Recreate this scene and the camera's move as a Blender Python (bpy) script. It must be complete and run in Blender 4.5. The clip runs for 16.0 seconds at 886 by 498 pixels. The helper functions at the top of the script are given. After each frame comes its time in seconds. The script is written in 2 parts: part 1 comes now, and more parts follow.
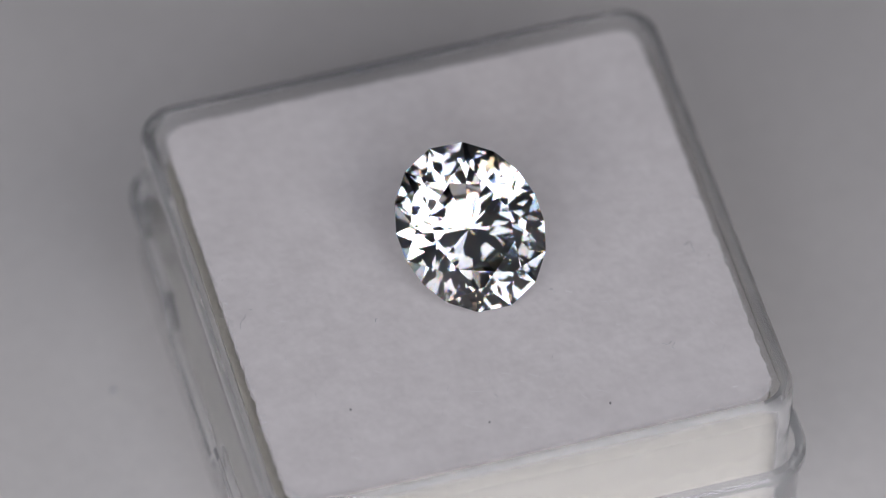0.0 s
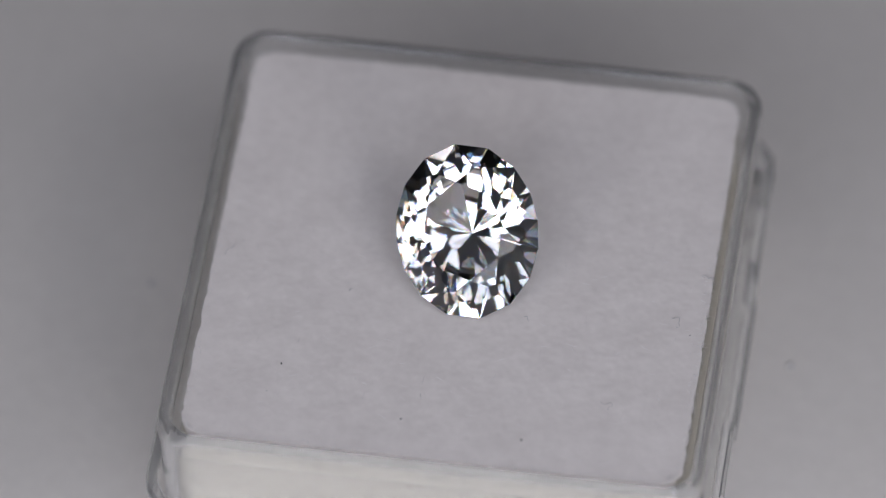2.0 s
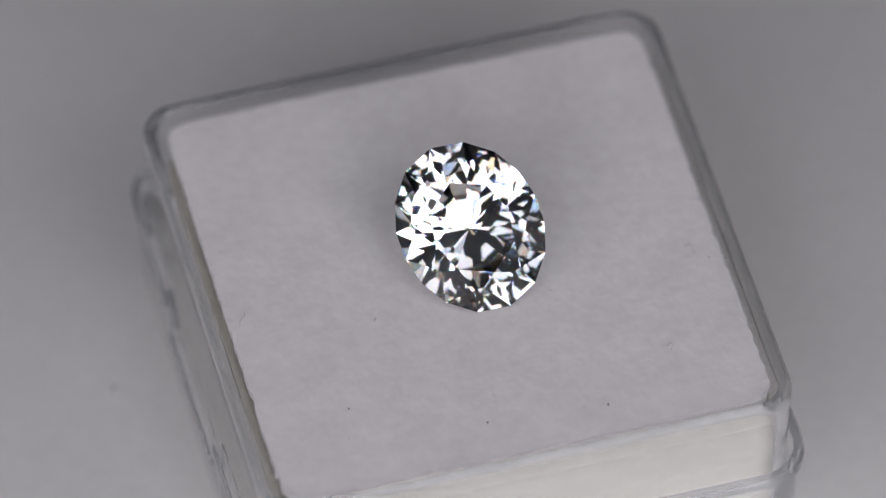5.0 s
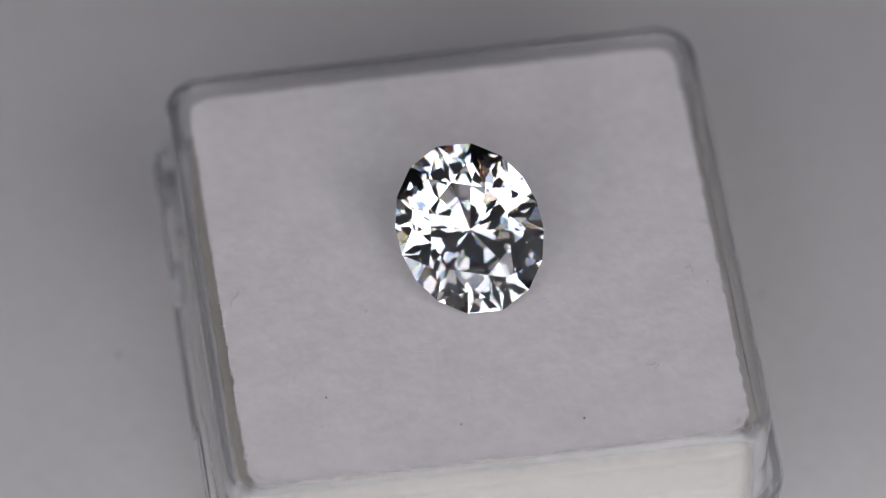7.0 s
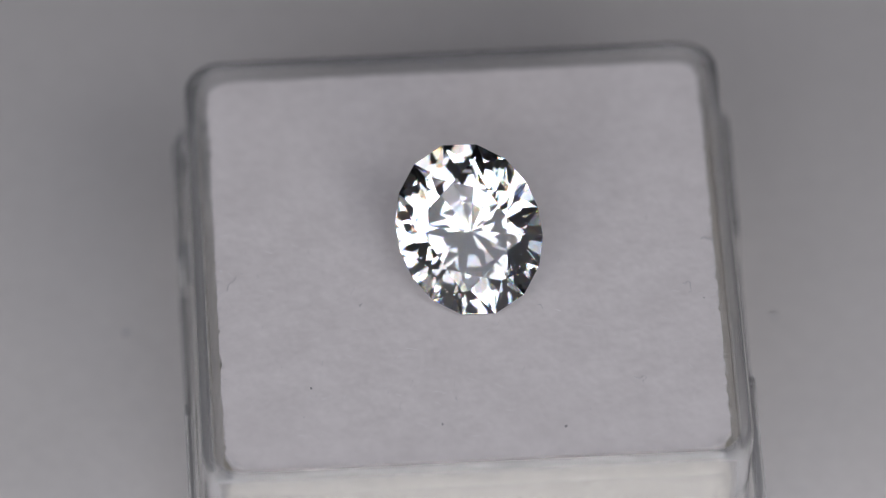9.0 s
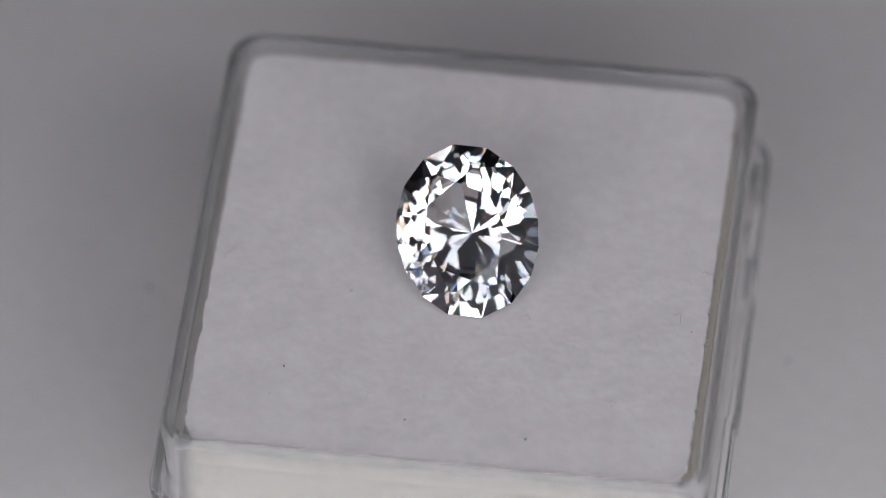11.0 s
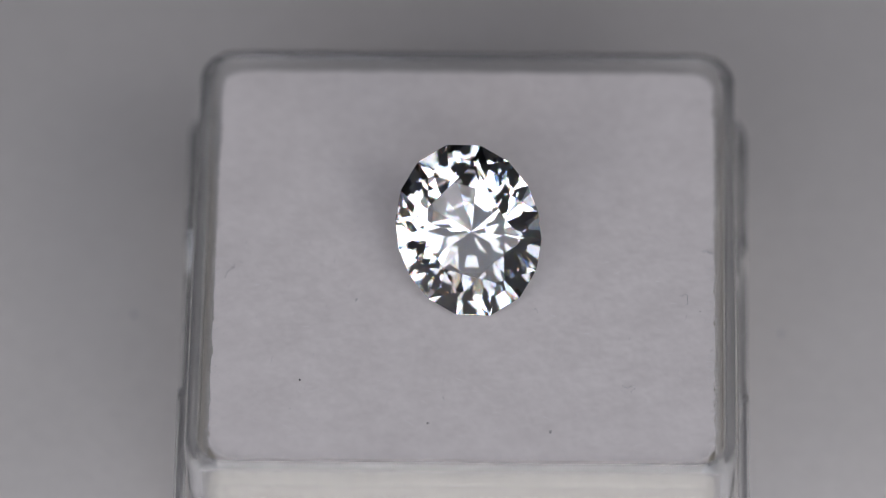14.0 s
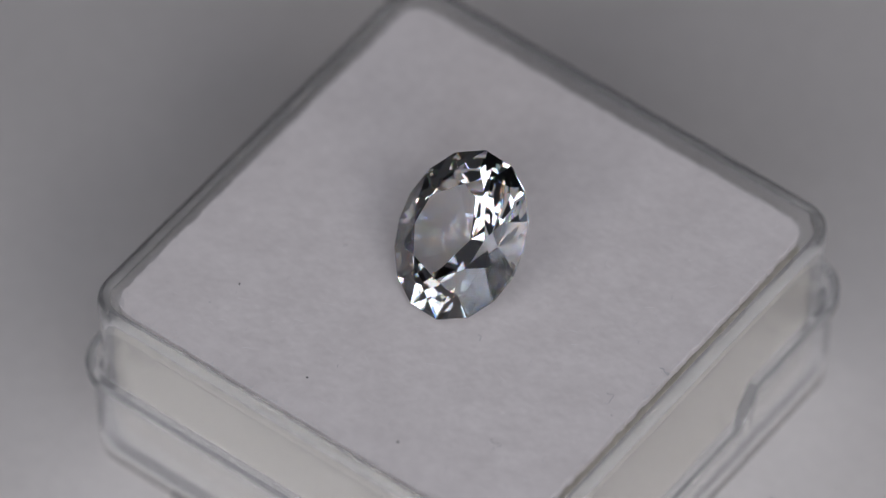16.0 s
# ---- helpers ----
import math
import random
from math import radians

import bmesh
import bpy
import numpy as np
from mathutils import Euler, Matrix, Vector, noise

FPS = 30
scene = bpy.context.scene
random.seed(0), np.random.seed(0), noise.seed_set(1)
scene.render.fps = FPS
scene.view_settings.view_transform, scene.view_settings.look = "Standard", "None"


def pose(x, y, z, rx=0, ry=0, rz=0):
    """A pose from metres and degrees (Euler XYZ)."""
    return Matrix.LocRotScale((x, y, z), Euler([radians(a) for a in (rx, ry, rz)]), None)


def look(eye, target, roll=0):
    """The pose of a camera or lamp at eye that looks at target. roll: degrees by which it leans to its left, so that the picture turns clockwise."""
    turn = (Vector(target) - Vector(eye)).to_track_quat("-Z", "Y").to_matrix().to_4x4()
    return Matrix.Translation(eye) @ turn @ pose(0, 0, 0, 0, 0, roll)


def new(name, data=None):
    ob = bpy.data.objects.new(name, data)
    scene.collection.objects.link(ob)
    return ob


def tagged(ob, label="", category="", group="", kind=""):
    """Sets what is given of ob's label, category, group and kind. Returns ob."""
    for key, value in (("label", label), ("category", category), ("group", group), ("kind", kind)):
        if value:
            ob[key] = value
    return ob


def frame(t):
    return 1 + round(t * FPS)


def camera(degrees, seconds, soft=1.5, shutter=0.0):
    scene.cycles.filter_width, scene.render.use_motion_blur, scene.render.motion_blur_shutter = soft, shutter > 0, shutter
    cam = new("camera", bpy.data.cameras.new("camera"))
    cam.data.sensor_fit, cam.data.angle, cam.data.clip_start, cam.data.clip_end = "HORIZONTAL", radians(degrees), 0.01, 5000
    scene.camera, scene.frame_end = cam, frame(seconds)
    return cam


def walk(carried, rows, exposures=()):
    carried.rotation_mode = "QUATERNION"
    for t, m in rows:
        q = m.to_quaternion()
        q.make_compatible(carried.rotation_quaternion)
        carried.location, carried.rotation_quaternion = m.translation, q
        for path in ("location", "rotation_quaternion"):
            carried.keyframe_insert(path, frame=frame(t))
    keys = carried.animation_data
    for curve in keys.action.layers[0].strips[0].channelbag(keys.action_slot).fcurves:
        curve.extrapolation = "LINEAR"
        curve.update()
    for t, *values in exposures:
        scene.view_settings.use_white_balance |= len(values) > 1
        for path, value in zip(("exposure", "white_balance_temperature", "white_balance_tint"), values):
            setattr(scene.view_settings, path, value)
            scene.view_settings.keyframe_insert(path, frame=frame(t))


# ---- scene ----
MM = 0.001

# ---- camera: a long close-up lens, standing still ----
ELEV = 50.82
ROLL = -0.6
turn = pose(0, 0, 0, 90 - ELEV) @ pose(0, 0, 0, 0, 0, ROLL)
eye = turn @ Vector((-0.686 * MM, 0.492 * MM, 450 * MM))
stand = Matrix.Translation(eye) @ turn
cam = camera(5.984, 16.0, soft=0.8)
cam.data.dof.use_dof = True
cam.data.dof.focus_distance = 0.4463
cam.data.dof.aperture_fstop = 22
walk(cam, [(0, stand), (16, stand)], [(0, 0.23), (2, 0.17), (4, 0.16), (7, 0.16), (9, 0.16), (12.5, 0.12), (14.5, 0.10), (16, 0.04)])

# ---- light: a dim added room, soft lamps set round the lens, and added fill panels ----
world = bpy.data.worlds.new("room_air")
world.use_nodes = True
world.node_tree.nodes["Background"].inputs["Color"].default_value = (0.9, 0.93, 1.0, 1)
world.node_tree.nodes["Background"].inputs["Strength"].default_value = 0.05
scene.world = world


def lamp(name, right, up, width, height, watts, colour):
    """One soft panel, in the square ring round the lens or added outside it; right and up in metres from the line of
    sight.
    """
    data = bpy.data.lights.new(name, "AREA")
    data.shape, data.size, data.size_y = "RECTANGLE", width, height
    data.energy, data.color = watts, colour
    ob = new(name, data)
    ob.matrix_world = look(turn @ Vector((right, up, 0.36)), (0, 0, 0))
    return ob


WHITE, COOL, WARM, CLEAN = (1.0, 0.966, 1.03), (0.91, 0.965, 1.13), (1.0, 0.966, 1.02), (0.94, 0.966, 1.09)
# the inner ring, close round the lens
lamp("lamp_panel_left", -0.115, -0.035, 0.086, 0.216, 0.106, CLEAN)
lamp("lamp_panel_right", 0.115, 0.065, 0.086, 0.216, 0.093, COOL)
lamp("lamp_panel_high", -0.050, 0.130, 0.140, 0.052, 0.022, CLEAN)
lamp("lamp_panel_low", 0.050, -0.100, 0.216, 0.086, 0.145, CLEAN)
# an outer ring of six unseen fill panels, added to brighten more facets
OUTER = ((10, 0.195, 0.170, WHITE), (75, 0.022, 0.090, COOL), (135, 0.026, 0.095, WARM),
         (197, 0.208, 0.170, WHITE), (251, 0.270, 0.170, COOL), (309, 0.294, 0.170, WARM))
for turned, watts, wide, tone in OUTER:
    lamp("added_fill_panel", 0.275 * math.cos(radians(turned)), 0.275 * math.sin(radians(turned)) - 0.012, wide, wide, watts, tone)


# ---- materials ----
def material(name):
    m = bpy.data.materials.new(name)
    m.use_nodes = True
    nt = m.node_tree
    nt.nodes.clear()
    out = nt.nodes.new("ShaderNodeOutputMaterial")
    return m, nt, out


def node(nt, kind, links=(), **values):
    n = nt.nodes.new(kind)
    for key, value in values.items():
        n.inputs[key.replace("_", " ")].default_value = value
    for socket, source in links:
        nt.links.new(source, n.inputs[socket])
    return n


def ramp(nt, source, stops):
    n = nt.nodes.new("ShaderNodeValToRGB")
    while len(n.color_ramp.elements) < len(stops):
        n.color_ramp.elements.new(0.5)
    for e, (at, c) in zip(n.color_ramp.elements, stops):
        e.position, e.color = at, (*c, 1)
    nt.links.new(source, n.inputs["Fac"])
    return n


def matte(name, dark, light, scale_big, scale_small, rough, bump, depth, sheen=0.0):
    m, nt, out = material(name)
    co = node(nt, "ShaderNodeTexCoord").outputs["Object"]
    big = node(nt, "ShaderNodeTexNoise", [("Vector", co)], Scale=scale_big, Detail=4.0)
    small = node(nt, "ShaderNodeTexNoise", [("Vector", co)], Scale=scale_small, Detail=6.0, Roughness=0.65)
    mix = node(nt, "ShaderNodeMath", [(0, big.outputs["Fac"]), (1, small.outputs["Fac"])])
    mix.operation = "ADD"
    half = node(nt, "ShaderNodeMath", [(0, mix.outputs[0])])
    half.operation = "MULTIPLY"
    half.inputs[1].default_value = 0.5
    col = ramp(nt, half.outputs[0], [(0.35, dark), (0.65, light)])
    bm = node(nt, "ShaderNodeBump", [("Height", small.outputs["Fac"])], Strength=bump, Distance=depth)
    b = node(nt, "ShaderNodeBsdfPrincipled", [("Base Color", col.outputs["Color"]), ("Normal", bm.outputs["Normal"])], Roughness=rough)
    b.inputs["Sheen Weight"].default_value = sheen
    nt.links.new(b.outputs[0], out.inputs["Surface"])
    return m


def clear_plastic():
    m, nt, out = material("clear_plastic")
    co = node(nt, "ShaderNodeTexCoord").outputs["Object"]
    n = node(nt, "ShaderNodeTexNoise", [("Vector", co)], Scale=420.0, Detail=3.0)
    bm = node(nt, "ShaderNodeBump", [("Height", n.outputs["Fac"])], Strength=0.06, Distance=0.0002)
    b = node(nt, "ShaderNodeBsdfPrincipled", [("Normal", bm.outputs["Normal"])], Roughness=0.09, IOR=1.49)
    b.inputs["Base Color"].default_value = (0.95, 0.945, 0.935, 1)
    b.inputs["Transmission Weight"].default_value = 0.89
    nt.links.new(b.outputs[0], out.inputs["Surface"])
    return m


def gem_glass():
    """Clear colourless stone, which bends blue light a little more than red."""
    m, nt, out = material("clear_stone")
    last = None
    for colour, ior in (((0.47, 0.29, 0.20, 1), 1.760), ((0.30, 0.42, 0.30, 1), 1.77), ((0.23, 0.29, 0.50, 1), 1.782)):
        g = node(nt, "ShaderNodeBsdfGlass", Color=colour, Roughness=0.0, IOR=ior)
        if last:
            add = nt.nodes.new("ShaderNodeAddShader")
            nt.links.new(last, add.inputs[0])
            nt.links.new(g.outputs[0], add.inputs[1])
            last = add.outputs[0]
        else:
            last = g.outputs[0]
    nt.links.new(last, out.inputs["Surface"])
    return m


FOAM = matte("white_brushed_fibre", (0.768, 0.722, 0.699), (0.872, 0.825, 0.800), 330, 1300, 0.95, 0.06, 0.0001, 0.12)
CORE = matte("cream_foam", (0.41, 0.384, 0.326), (0.545, 0.516, 0.444), 1800, 5200, 0.95, 0.6, 0.0002)
FIBRE = matte("white_fibre", (0.68, 0.67, 0.665), (0.75, 0.74, 0.735), 2000, 9000, 0.8, 0.1, 0.0001)
PLATTER = matte("light_grey_platter", (0.722, 0.692, 0.656), (0.794, 0.762, 0.724), 60, 900, 0.55, 0.05, 0.0001)
TABLE = matte("grey_table", (0.36, 0.36, 0.36), (0.42, 0.42, 0.42), 12, 300, 0.6, 0.1, 0.0003)
WALL = matte("grey_bounce_room", (0.58, 0.58, 0.60), (0.64, 0.64, 0.66), 2, 60, 0.9, 0.1, 0.001)
DUST = matte("dark_dust", (0.12, 0.115, 0.115), (0.18, 0.17, 0.165), 2000, 9000, 0.9, 0.2, 0.0001)
LINT = matte("grey_lint", (0.44, 0.44, 0.44), (0.54, 0.53, 0.53), 2000, 9000, 0.9, 0.2, 0.0001)
PALE_DUST = matte("pale_grey_dust", (0.52, 0.51, 0.51), (0.6, 0.59, 0.59), 2000, 9000, 0.9, 0.2, 0.0001)
PLASTIC = clear_plastic()
STONE = gem_glass()


# ---- mesh tools ----
def mesh_object(name, bm, mat, parent=None, label="", smooth=False):
    bmesh.ops.recalc_face_normals(bm, faces=bm.faces)
    me = bpy.data.meshes.new(name)
    bm.to_mesh(me)
    bm.free()
    if smooth:
        me.polygons.foreach_set("use_smooth", [True] * len(me.polygons))
        me.set_sharp_from_angle(angle=radians(35))
    me.materials.append(mat)
    ob = new(name, me)
    if parent:
        ob.parent = parent
    return tagged(ob, label)


def part(name, bm, mat, parent, label="", smooth=True):
    return mesh_object(name, bm, mat, parent, label, smooth)


def split_parts(bm, mat, parent, zone_of, labels, smooth=False):
    """One closed surface handed out to named parts of a thing; they share their edges and stay tight together."""
    bmesh.ops.recalc_face_normals(bm, faces=bm.faces)
    zones = {}
    for f in bm.faces:
        zones.setdefault(zone_of(f), []).append([tuple(v.co) for v in f.verts])
    bm.free()
    made = {}
    for name in labels:
        seen, faces = {}, []
        for facet in zones[name]:
            faces.append([seen.setdefault(co, len(seen)) for co in facet])
        me = bpy.data.meshes.new(name)
        me.from_pydata(list(seen), [], faces)
        if smooth:
            me.polygons.foreach_set("use_smooth", [True] * len(me.polygons))
            me.set_sharp_from_angle(angle=radians(35))
        me.materials.append(mat)
        made[name] = tagged(new(name, me), labels[name])
        made[name].parent = parent
    return made


def square_loop(half, radius, z, steps=10, sides=24):
    """Points (mm) round a square with round corners; each side carries some points too."""
    pts = []
    for c in range(4):
        ang = radians(90 * c)
        for i in range(steps + 1):
            a = radians(90 * i / steps)
            pts.append((half - radius + radius * math.cos(a), half - radius + radius * math.sin(a), ang))
        for i in range(1, sides):
            s = (half - radius) * (1 - 2 * i / sides)
            pts.append((s, half, ang))
    out = []
    for x, y, a in pts:
        out.append((x * math.cos(a) - y * math.sin(a), x * math.sin(a) + y * math.cos(a), z))
    return out


def loft(bm, loops, cap_first=True, cap_last=True):
    rings = [[bm.verts.new(Vector(p) * MM) for p in loop] for loop in loops]
    for a, b in zip(rings, rings[1:]):
        n = len(a)
        for i in range(n):
            bm.faces.new((a[i], a[(i + 1) % n], b[(i + 1) % n], b[i]))
    if cap_first:
        bm.faces.new(rings[0])
    if cap_last:
        bm.faces.new(rings[-1])
    return rings


# ---- the table, and an unseen room added round it: walls, ceiling ----
BASE = -12.3          # mm, the underside of the box; the foam's top lies at 0
PLATE = 9.0           # mm, the platter's thickness


def slab(name, lo, hi, mat, label, category=""):
    bm = bmesh.new()
    bmesh.ops.create_cube(bm, size=1)
    for v in bm.verts:
        v.co = Vector([l + (h - l) * (c + 0.5) for l, h, c in zip(lo, hi, v.co)])
    return tagged(mesh_object(name, bm, mat), label, category, kind="structure")


TOP = (BASE - PLATE - 3) * MM
slab("table_top", (-0.7, -0.6, TOP - 0.03), (0.7, 0.6, TOP), TABLE, "grey matt table top under the turntable", "table")
PALE = "plain grey "
# never in view; added close and pale so bounced light lifts the stone's darks
slab("floor", (-1.1, -1.1, TOP - 0.08), (1.1, 1.1, TOP - 0.03), WALL, PALE + "floor of the small unseen room added to bounce light", "floor")
slab("wall_north", (-1.1, 1.0, TOP - 0.03), (1.1, 1.1, 1.0), WALL, PALE + "wall of the small unseen room added to bounce light", "wall")
slab("wall_south", (-1.1, -1.1, TOP - 0.03), (1.1, -1.0, 1.0), WALL, PALE + "wall of the small unseen room added to bounce light", "wall")
slab("wall_east", (1.0, -1.0, TOP - 0.03), (1.1, 1.0, 1.0), WALL, PALE + "wall of the small unseen room added to bounce light", "wall")
slab("wall_west", (-1.1, -1.0, TOP - 0.03), (-1.0, 1.0, 1.0), WALL, PALE + "wall of the small unseen room added to bounce light", "wall")
slab("ceiling", (-1.1, -1.1, 1.0), (1.1, 1.1, 1.05), WALL, PALE + "ceiling of the small unseen room added to bounce light", "ceiling")


# ---- the turntable ----
def disc(bm, radius, z0, z1, bevel, steps=96):
    def ring(r, z):
        return [(r * math.cos(2 * math.pi * i / steps), r * math.sin(2 * math.pi * i / steps), z) for i in range(steps)]
    loft(bm, [ring(radius, z0), ring(radius, z1 - bevel), ring(radius - bevel * 0.3, z1 - bevel * 0.3), ring(radius - bevel, z1)])


def turntable():
    bm = bmesh.new()
    disc(bm, 35, BASE - PLATE - 3, BASE - PLATE - 0.2, 0.5)
    base = mesh_object("round_pedestal", bm, TABLE, smooth=True)
    tagged(base, "grey round base under the turning platter", "pedestal")
    bm = bmesh.new()
    disc(bm, 70, BASE - PLATE - 0.2, BASE, 1.2)
    plate = mesh_object("turntable_platter", bm, PLATTER, smooth=True)
    return tagged(plate, "light grey matt turning platter carrying the box", "turntable")


# ---- the clear box ----
BOX = pose(0.43 * MM, 0.10 * MM, 0, 0, 0, 2.7)
HALF, WALLT = 14.44, 0.8


def gem_box():
    box = new("gem_box")
    tagged(box, "clear plastic square gem box with rounded corners, open on top", "box")
    bm = bmesh.new()
    r = 2.1
    inner = HALF - WALLT
    loft(bm, [
        square_loop(HALF - 0.8, r - 0.5, BASE + 0.75), square_loop(HALF - 0.2, r, BASE + 1.1), square_loop(HALF - 0.06, r, -1.35), square_loop(HALF, r, -1.25),
        square_loop(HALF, r, -0.50), square_loop(HALF, r, -0.25), square_loop(HALF - 0.10, r - 0.1, 0.0), square_loop(HALF - 0.32, r - 0.3, 0.14),
        square_loop(HALF - 0.6, r - 0.5, 0.08), square_loop(inner + 0.05, r - 0.8, -0.18), square_loop(inner, r - 0.9, -0.50),
        square_loop(inner - 0.1, r - 0.9, BASE + 1.9), square_loop(inner - 0.4, r - 1.1, BASE + 1.6)])
    # the thick rounded bead along the top of the inner tray is a part of its own
    made = split_parts(bm, PLASTIC, box, lambda f: "rim_bead" if f.calc_center_median().z > -0.5 * MM else "inner_tray",
                       {"inner_tray": "clear plastic tray holding the foam", "rim_bead": "thick rounded clear plastic rim"}, True)
    made["inner_tray"].visible_shadow = False
    # the outer tray, with a rim that dips in the middle of two sides
    out, rim = 15.2, -5.03

    def dip(p, depth):
        x, y, z = p
        if abs(x) > out - 2.2:
            k = min(1, max(0, (y + 5.0) / 0.9)) * min(1, max(0, (5.95 - y) / 1.35))
            return (x, y, z - depth * k)
        return p

    def rimmed(half, radius, z):
        return [dip(p, 2.05) for p in square_loop(half, radius, z, sides=80)]

    bm = bmesh.new()
    loft(bm, [
        square_loop(out - 1.0, r, BASE, sides=80), square_loop(out - 0.5, r + 0.4, BASE + 0.3, sides=80), square_loop(out - 0.4, r + 0.4, BASE + 2.0, sides=80),
        rimmed(out - 0.30, r + 0.5, rim - 1.2), rimmed(out, r + 0.6, rim - 0.75), rimmed(out, r + 0.6, rim - 0.2), rimmed(out - 0.15, r + 0.5, rim),
        rimmed(HALF + 0.2, r + 0.1, rim), rimmed(HALF + 0.08, r, rim - 0.2), square_loop(HALF + 0.06, r, BASE + 1.0, sides=80),
        square_loop(HALF - 0.5, r - 0.4, BASE + 0.65, sides=80)])
    part("outer_tray", bm, PLASTIC, box, "clear plastic outer tray with a stepped rim").visible_shadow = False
    return box


# ---- the foam pad: a cream foam core under a white brushed cover ----
PAD = 13.28


def round_corner(px, py, half, cr):
    ox, oy = max(0, abs(px) - (half - cr)), max(0, abs(py) - (half - cr))
    if ox > 0 and oy > 0:
        k = max(ox, oy) / math.hypot(ox, oy)
        px = math.copysign(half - cr + ox * k, px)
        py = math.copysign(half - cr + oy * k, py)
    return px, py


def pad_height(px, py):
    edge = PAD - max(abs(px), abs(py))
    return (-0.02 * math.exp(-max(0, edge) / 0.3) - 0.09 * math.exp(-math.hypot(px - 0.6, py - 2.0) / 0.8) + 0.03 * noise.noise((px * 0.35, py * 0.35, 3))
            + 0.012 * noise.noise((px * 1.3, py * 1.3, 7)) + 0.010 * noise.noise((px * 4.1, py * 4.1, 9)))


def foam_pad():
    pad = tagged(new("foam_pad"), "white brushed foam pad filling the clear box", "foam pad")
    bm = bmesh.new()
    n, deep = 220, -0.5
    grid = []
    for j in range(n + 1):
        row = []
        for i in range(n + 1):
            px, py = round_corner((2 * i / n - 1) * PAD, (2 * j / n - 1) * PAD, PAD, 1.4)
            z = pad_height(px, py)
            if i in (0, n) or j in (0, n):
                torn = 0.1 if j == 0 else 1.0
                k = 1 - torn * (0.012 * abs(noise.noise((px * 0.9, py * 0.9, 1))) + 0.012 * abs(noise.noise((px * 4, py * 4, 5))))
                px, py = px * k, py * k
            row.append(bm.verts.new((px * MM, py * MM, z * MM)))
        grid.append(row)
    for j in range(n):
        for i in range(n):
            bm.faces.new((grid[j][i], grid[j][i + 1], grid[j + 1][i + 1], grid[j + 1][i]))
    rim = [grid[0][i] for i in range(n)] + [grid[j][n] for j in range(n)] + [grid[n][n - i] for i in range(n)] + [grid[n - j][0] for j in range(n)]
    low = [bm.verts.new((v.co.x, v.co.y, deep * MM)) for v in rim]
    m = len(rim)
    for i in range(m):
        bm.faces.new((rim[i], low[i], low[(i + 1) % m], rim[(i + 1) % m]))
    bm.faces.new(low)
    part("cover", bm, FOAM, pad, "white brushed fibre cover")
    bm = bmesh.new()
    loft(bm, [square_loop(PAD - 0.2, 1.4, BASE + 1.75), square_loop(PAD - 0.02, 1.4, BASE + 3.5), square_loop(PAD - 0.02, 1.4, deep - 0.9), square_loop(PAD - 0.16, 1.4, deep - 0.02)])
    part("core", bm, CORE, pad, "cream foam core")
    # loose fibres, thickest along the edge
    rnd = random.Random(4)
    verts, faces = [], []
    for f in range(2900):
        if f < 2600:
            side, s, out = rnd.randrange(4), rnd.uniform(-PAD, PAD), PAD - abs(rnd.gauss(0, 0.22))
            x, y = ((s, out), (s, -out), (out, s), (-out, s))[side]
            x, y = round_corner(x, y, PAD, 1.4)
            head = math.atan2(y if side < 2 else 0, x if side > 1 else 0) + rnd.gauss(0, 0.7)
            length, lift = rnd.uniform(0.1, 0.32), rnd.uniform(0.0, 0.05)
        else:
            x, y, head = rnd.uniform(-PAD, PAD), rnd.uniform(-PAD, PAD), rnd.uniform(0, 6.3)
            x, y = x * 0.97, y * 0.97
            length, lift = rnd.uniform(0.2, 0.6), rnd.uniform(0.0, 0.02)
        thick = rnd.uniform(0.005, 0.010)
        bend = rnd.gauss(0, 0.8)
        base = len(verts)
        px, py = x, y
        for i in range(4):
            s = i / 3
            a = head + bend * s
            z = pad_height(x, y) + 0.012 + lift * math.sin(math.pi * min(1, s * 0.8 + 0.1))
            w = thick * (1 - 0.6 * s)
            for u, v in ((0, 1), (-0.87, -0.5), (0.87, -0.5)):
                verts.append(((px - u * w * math.sin(a)) * MM, (py + u * w * math.cos(a)) * MM, (z + v * w) * MM))
            px += length / 3 * math.cos(a)
            py += length / 3 * math.sin(a)
        for i in range(3):
            for j in range(3):
                p, q = base + 3 * i + j, base + 3 * i + (j + 1) % 3
                faces.append((p, q, q + 3, p + 3))
    me = bpy.data.meshes.new("fuzz")
    me.from_pydata(verts, [], faces)
    me.materials.append(FIBRE)
    fuzz = new("fuzz", me)
    fuzz.parent = pad
    tagged(fuzz, "loose white fibre fuzz", kind="stuff")
    return pad


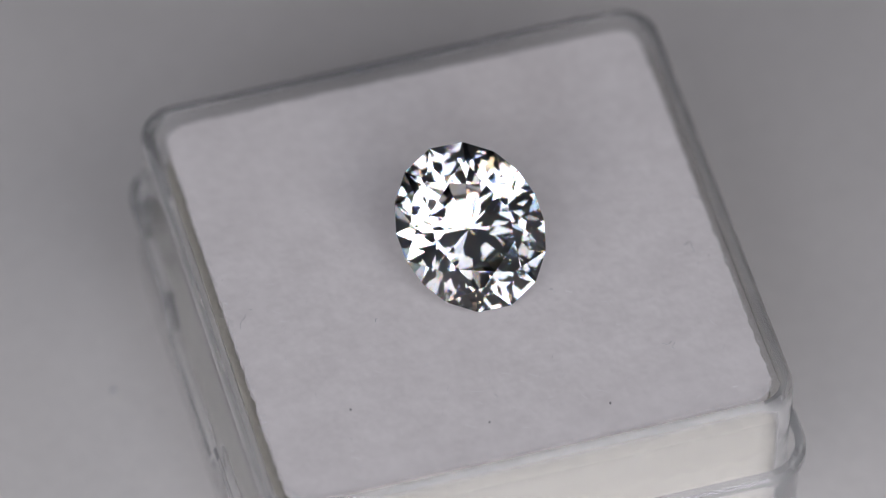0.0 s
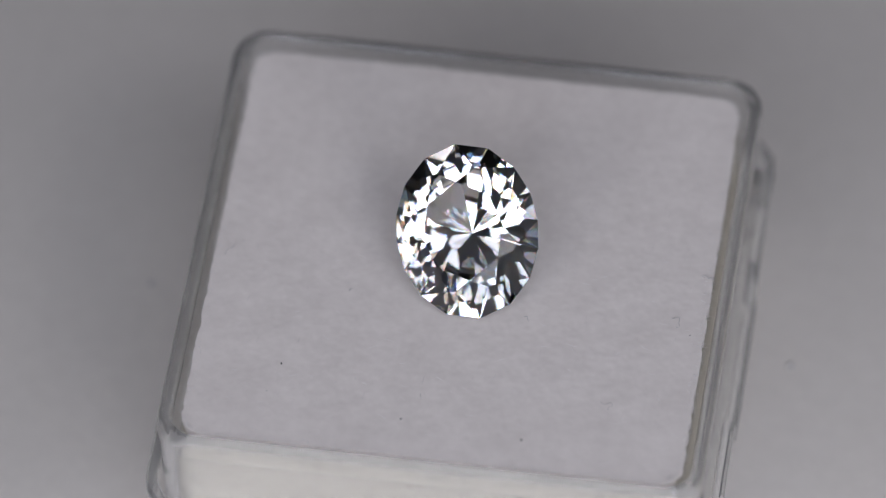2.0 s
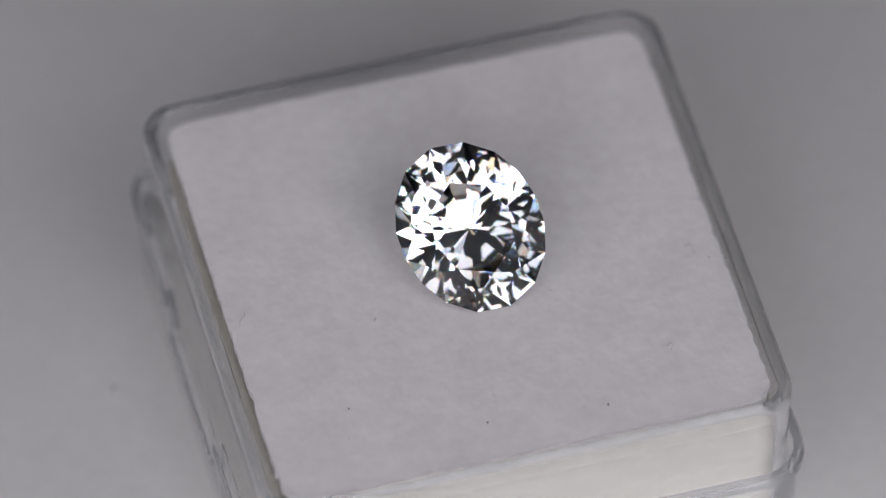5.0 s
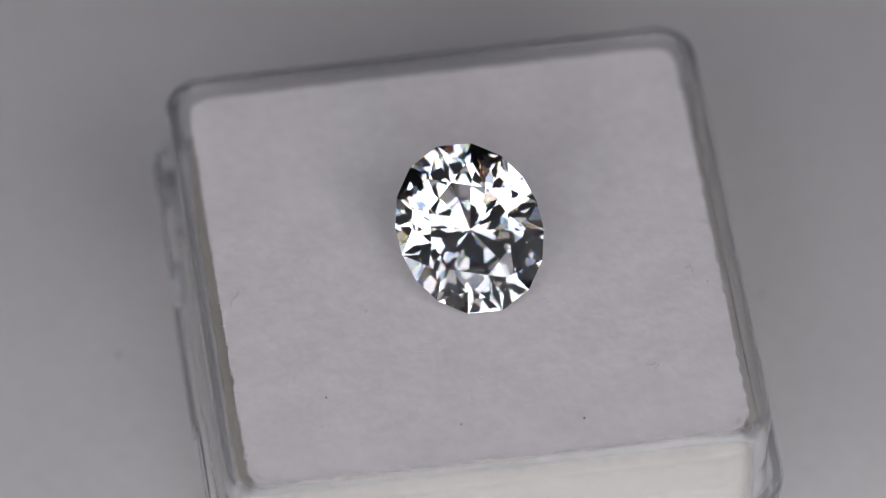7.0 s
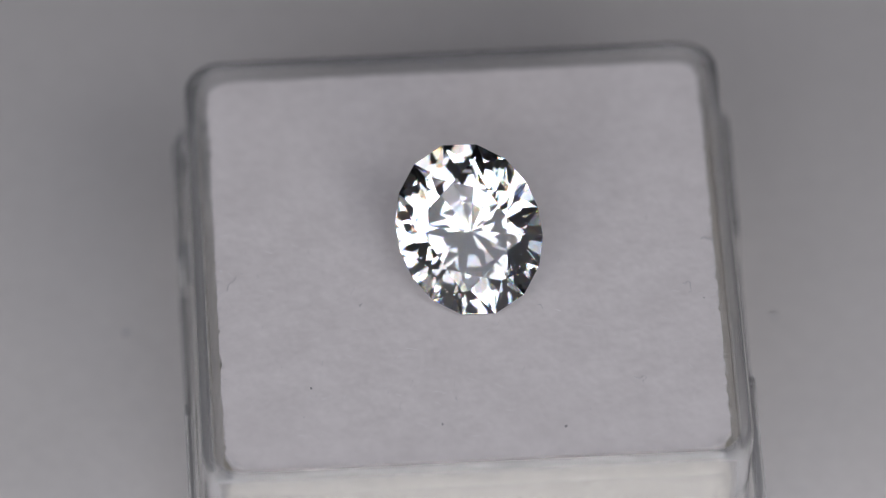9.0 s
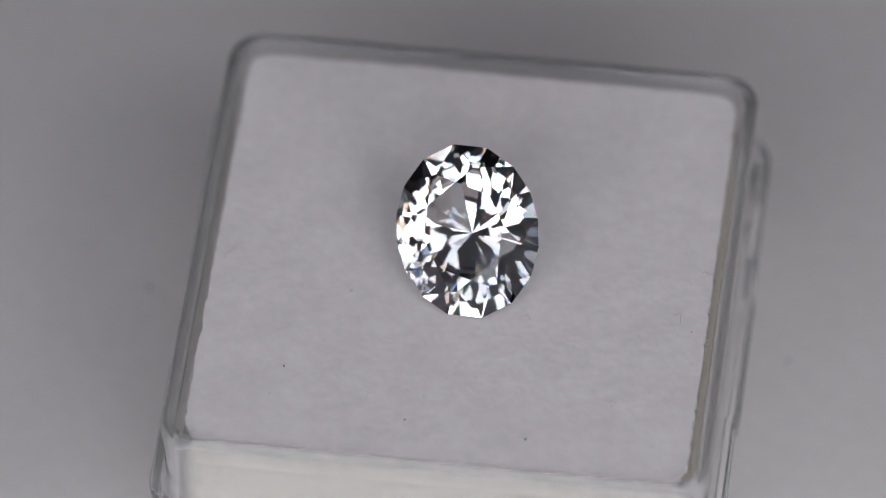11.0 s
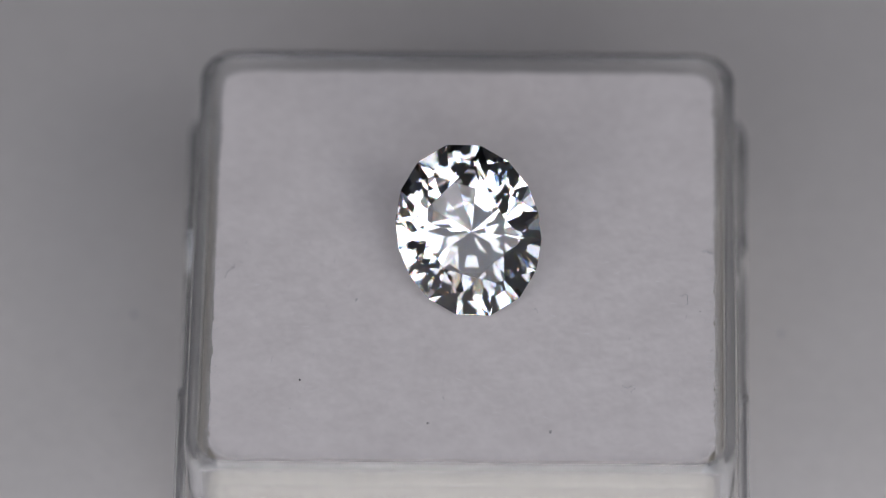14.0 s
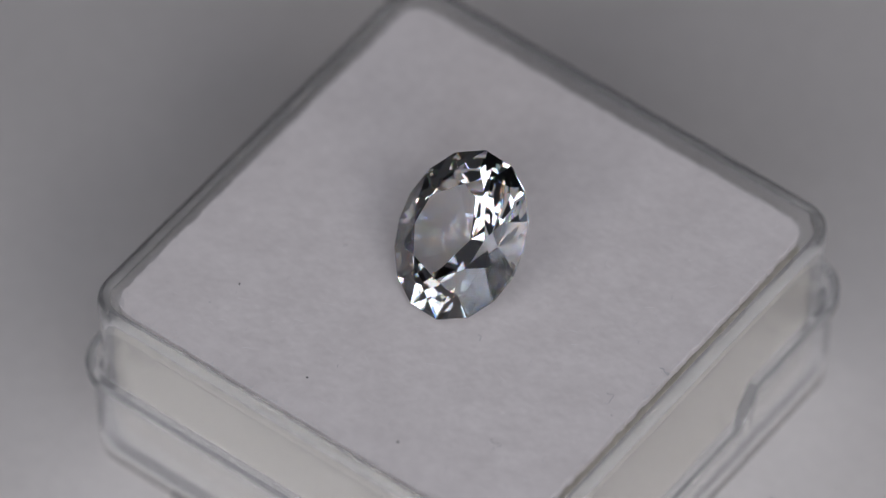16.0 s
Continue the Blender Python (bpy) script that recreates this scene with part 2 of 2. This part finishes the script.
# ---- the stone: an oval brilliant, each facet a real plane ----
def gemstone():
    long, short = 4.67, 3.833
    table, crown, girdle, depth = 0.562, 1.3, 0.20, 3.67
    shift = Vector((-0.10, 0, 0))

    def rim(k):
        a = radians(22.5 * k)
        r = long * short / math.hypot(short * math.cos(a), long * math.sin(a))
        return Vector((r * math.cos(a), r * math.sin(a), 0))

    planes = [(Vector((0, 0, crown)), Vector((0, 0, 1)))]

    def through_points(p, q, s):
        nrm = (q - p).cross(s - p).normalized()
        if nrm.dot(p - Vector((0, 0, -0.2))) < 0:
            nrm = -nrm
        planes.append((p, nrm))
        return p, nrm

    def height(plane, p):
        o, nrm = plane
        return o.z - (nrm.x * (p.x - o.x) + nrm.y * (p.y - o.y)) / nrm.z

    up, down = Vector((0, 0, 0.03)), Vector((0, 0, 0.03 - girdle))
    culet = Vector((0, 0, -depth))
    tops, bottoms = {}, {}
    for k in range(0, 16, 2):
        chord = rim(k + 1) - rim(k - 1)
        g = rim(k)
        t = g * table + shift + Vector((0, 0, crown))
        tops[k] = through_points(g + up, g + up + chord, t)
    # sixteen pavilion mains meet in the culet, with long narrow girdle facets between them
    for k in range(16):
        g = rim(k)
        bottoms[k] = through_points(g + down, g + down + rim(k + 1) - rim(k - 1), culet)
    for k in range(16):
        q = (rim(k) + rim(k + 1)) * 0.5 * 0.5
        q.z = max(height(bottoms[k], q), height(bottoms[(k + 1) % 16], q))
        through_points(rim(k) + down, rim(k + 1) + down, q)
    # a flatter tier of culet facets, between the mains
    point = culet * 0.967
    for k in range(16):
        a, b = rim(k) * 0.44, rim(k + 1) * 0.44
        a.z = b.z = -0.578 * depth
        through_points(a, b, point)
    for k in range(1, 16, 2):
        m = rim(k) * 0.75
        m.z = min(height(tops[k - 1], m), height(tops[(k + 1) % 16], m))
        ta, tb = rim(k - 1) * table + shift, rim(k + 1) * table + shift
        ta.z = tb.z = crown
        through_points(ta, tb, m)
        for j in (k - 1, k + 1):
            through_points(rim(k) + up, rim(j) + up, m)
    for k in range(16):
        a, b = rim(k), rim(k + 1)
        through_points(a, b, a + Vector((0, 0, 1)))
    bm = bmesh.new()
    bmesh.ops.create_cube(bm, size=20)
    for p, nrm in planes:
        geom = bm.verts[:] + bm.edges[:] + bm.faces[:]
        cut = bmesh.ops.bisect_plane(bm, geom=geom, plane_co=p, plane_no=nrm, clear_outer=True, dist=1e-5)
        edges = [e for e in cut["geom_cut"] if isinstance(e, bmesh.types.BMEdge)]
        if len(edges) > 2:
            bmesh.ops.contextual_create(bm, geom=edges)
    bmesh.ops.remove_doubles(bm, verts=bm.verts, dist=0.002)
    for v in bm.verts:
        v.co *= MM
    # the polished surfaces of the cut, each its own part of the closed stone
    gem = new("gemstone")

    def zone(f):
        nz = f.normal.z
        return "table_facet" if nz > 0.999 else "crown" if nz > 0.02 else "girdle" if nz > -0.02 else "pavilion"

    split_parts(bm, STONE, gem, zone, {"table_facet": "", "crown": "", "girdle": "", "pavilion": ""})
    return tagged(gem, "colourless oval brilliant-cut gemstone leaning on white foam", "gemstone")


# the stone leans on its pavilion, its table turned up to the lens
normal = Vector((-0.0806, -0.5859, 0.8064)).normalized()
side = Vector((0, 0, 1)).cross(normal).normalized()
rise = normal.cross(side)
long_axis = math.cos(radians(113.2)) * side + math.sin(radians(113.2)) * rise
cross_axis = normal.cross(long_axis)
GEM = Matrix.Translation(Vector((0.70, -0.40, 2.90)) * MM) @ Matrix((long_axis, cross_axis, normal)).transposed().to_4x4()

platter = turntable()
box = gem_box()
pad = foam_pad()
gem = gemstone()
TURNING = [(platter, Matrix.Identity(4)), (box, BOX), (pad, BOX @ pose(0.04 * MM, -0.31 * MM, 0)), (gem, GEM)]


# ---- specks of dust and lint on the foam and the platter ----
def speck(x, y, z, size, stretch, spin, mat=DUST, label="tiny dark dust speck lying on the white foam"):
    bm = bmesh.new()
    bmesh.ops.create_icosphere(bm, subdivisions=2, radius=0.5)
    for v in bm.verts:
        v.co *= 1 + 0.5 * noise.noise(v.co * 2.3 + Vector((x, y, size * 9)))
        v.co = Vector((v.co.x * size * stretch, v.co.y * size, v.co.z * size * 0.7)) * MM
    ob = tagged(mesh_object("dust_speck", bm, mat, smooth=True), label, "dust", "specks on the foam")
    TURNING.append((ob, pose(x * MM, y * MM, z * MM, 0, 0, spin)))


def lint(x, y, z, length, width, spin, bend, mat=LINT):
    """A curled hair-thin fibre lying down."""
    bm = bmesh.new()
    rows, n = [], 24
    ang, px, py = 0.0, 0.0, 0.0
    for i in range(n + 1):
        s = i / n
        ang = bend * math.sin(s * (4.2 + 1.8 * math.sin(y * 3))) + bend * 0.8 * math.sin(s * 11 + x)
        px += length / n * math.cos(ang)
        py += length / n * math.sin(ang)
        ring = []
        for j in range(5):
            a = 2 * math.pi * j / 5
            off = width / 2 * math.cos(a)
            ring.append(bm.verts.new(Vector((px - off * math.sin(ang), py + off * math.cos(ang), width / 2 * math.sin(a) + 0.05 * math.sin(s * 6))) * MM))
        rows.append(ring)
    for a, b in zip(rows, rows[1:]):
        for j in range(5):
            bm.faces.new((a[j], a[(j + 1) % 5], b[(j + 1) % 5], b[j]))
    bm.faces.new(rows[0])
    bm.faces.new(rows[-1])
    ob = tagged(mesh_object("lint_fibre", bm, mat, smooth=True), "thin curled grey lint fibre on the foam", "lint", "fibres on the foam")
    TURNING.append((ob, pose(x * MM, y * MM, z * MM, 0, 0, spin)))


speck(-7.67, -8.7, 0.03, 0.09, 1.5, 120)
speck(-0.79, -11.19, 0.03, 0.105, 1.1, 20)
speck(5.65, -11.4, 0.03, 0.10, 1.8, 70)
lint(9.2, -8.1, 0.04, 1.4, 0.024, -40, 1.1)
lint(12.0, -1.85, 0.04, 1.2, 0.03, -70, 1.2)
lint(13.0, 1.15, 0.06, 0.9, 0.045, -60, 1.3)
lint(-12.2, -2.15, 0.04, 1.7, 0.026, 32, 0.7)
lint(-5.1, -3.3, 0.04, 0.35, 0.04, 50, 0.8)
lint(4.3, -3.2, 0.04, 0.5, 0.03, -60, 0.9)
lint(0.0, -9.7, 0.04, 0.4, 0.025, 100, 0.3)
speck(2.75, -12.6, -0.22, 0.08, 1.6, 30)
speck(-8.06, -10.65, 0.03, 0.06, 1.5, 10, LINT)
speck(13.1, -2.9, 0.04, 0.06, 1.2, 0)
for x, y, size in ((17.37, 5.6, 0.34), (-18.0, 4.9, 0.32)):
    speck(x, y, BASE + 0.12, size, 1.2, 40, PALE_DUST, "small grey dust speck lying on the platter")


# ---- the turning ----
KNOTS = [(0, 12.5), (1.657, -17.65), (4.14, 27.6), (6.19, -9.75), (7.865, 20.66), (10.286, -23.4), (12.67, 20.2), (16, -40.6)]


def angle(t):
    return float(np.interp(t, [k[0] for k in KNOTS], [k[1] for k in KNOTS]))


def motions():
    times = sorted({round(i * 0.1, 3) for i in range(161)})
    rows = [(t, sum(angle(min(16, max(0, t + d))) for d in (-0.03, 0, 0.03)) / 3 if 0.05 < t < 15.95 else angle(t)) for t in times]
    for ob, rest in TURNING:
        walk(ob, [(t, pose(0, 0, 0, 0, 0, a) @ rest) for t, a in rows])


motions()
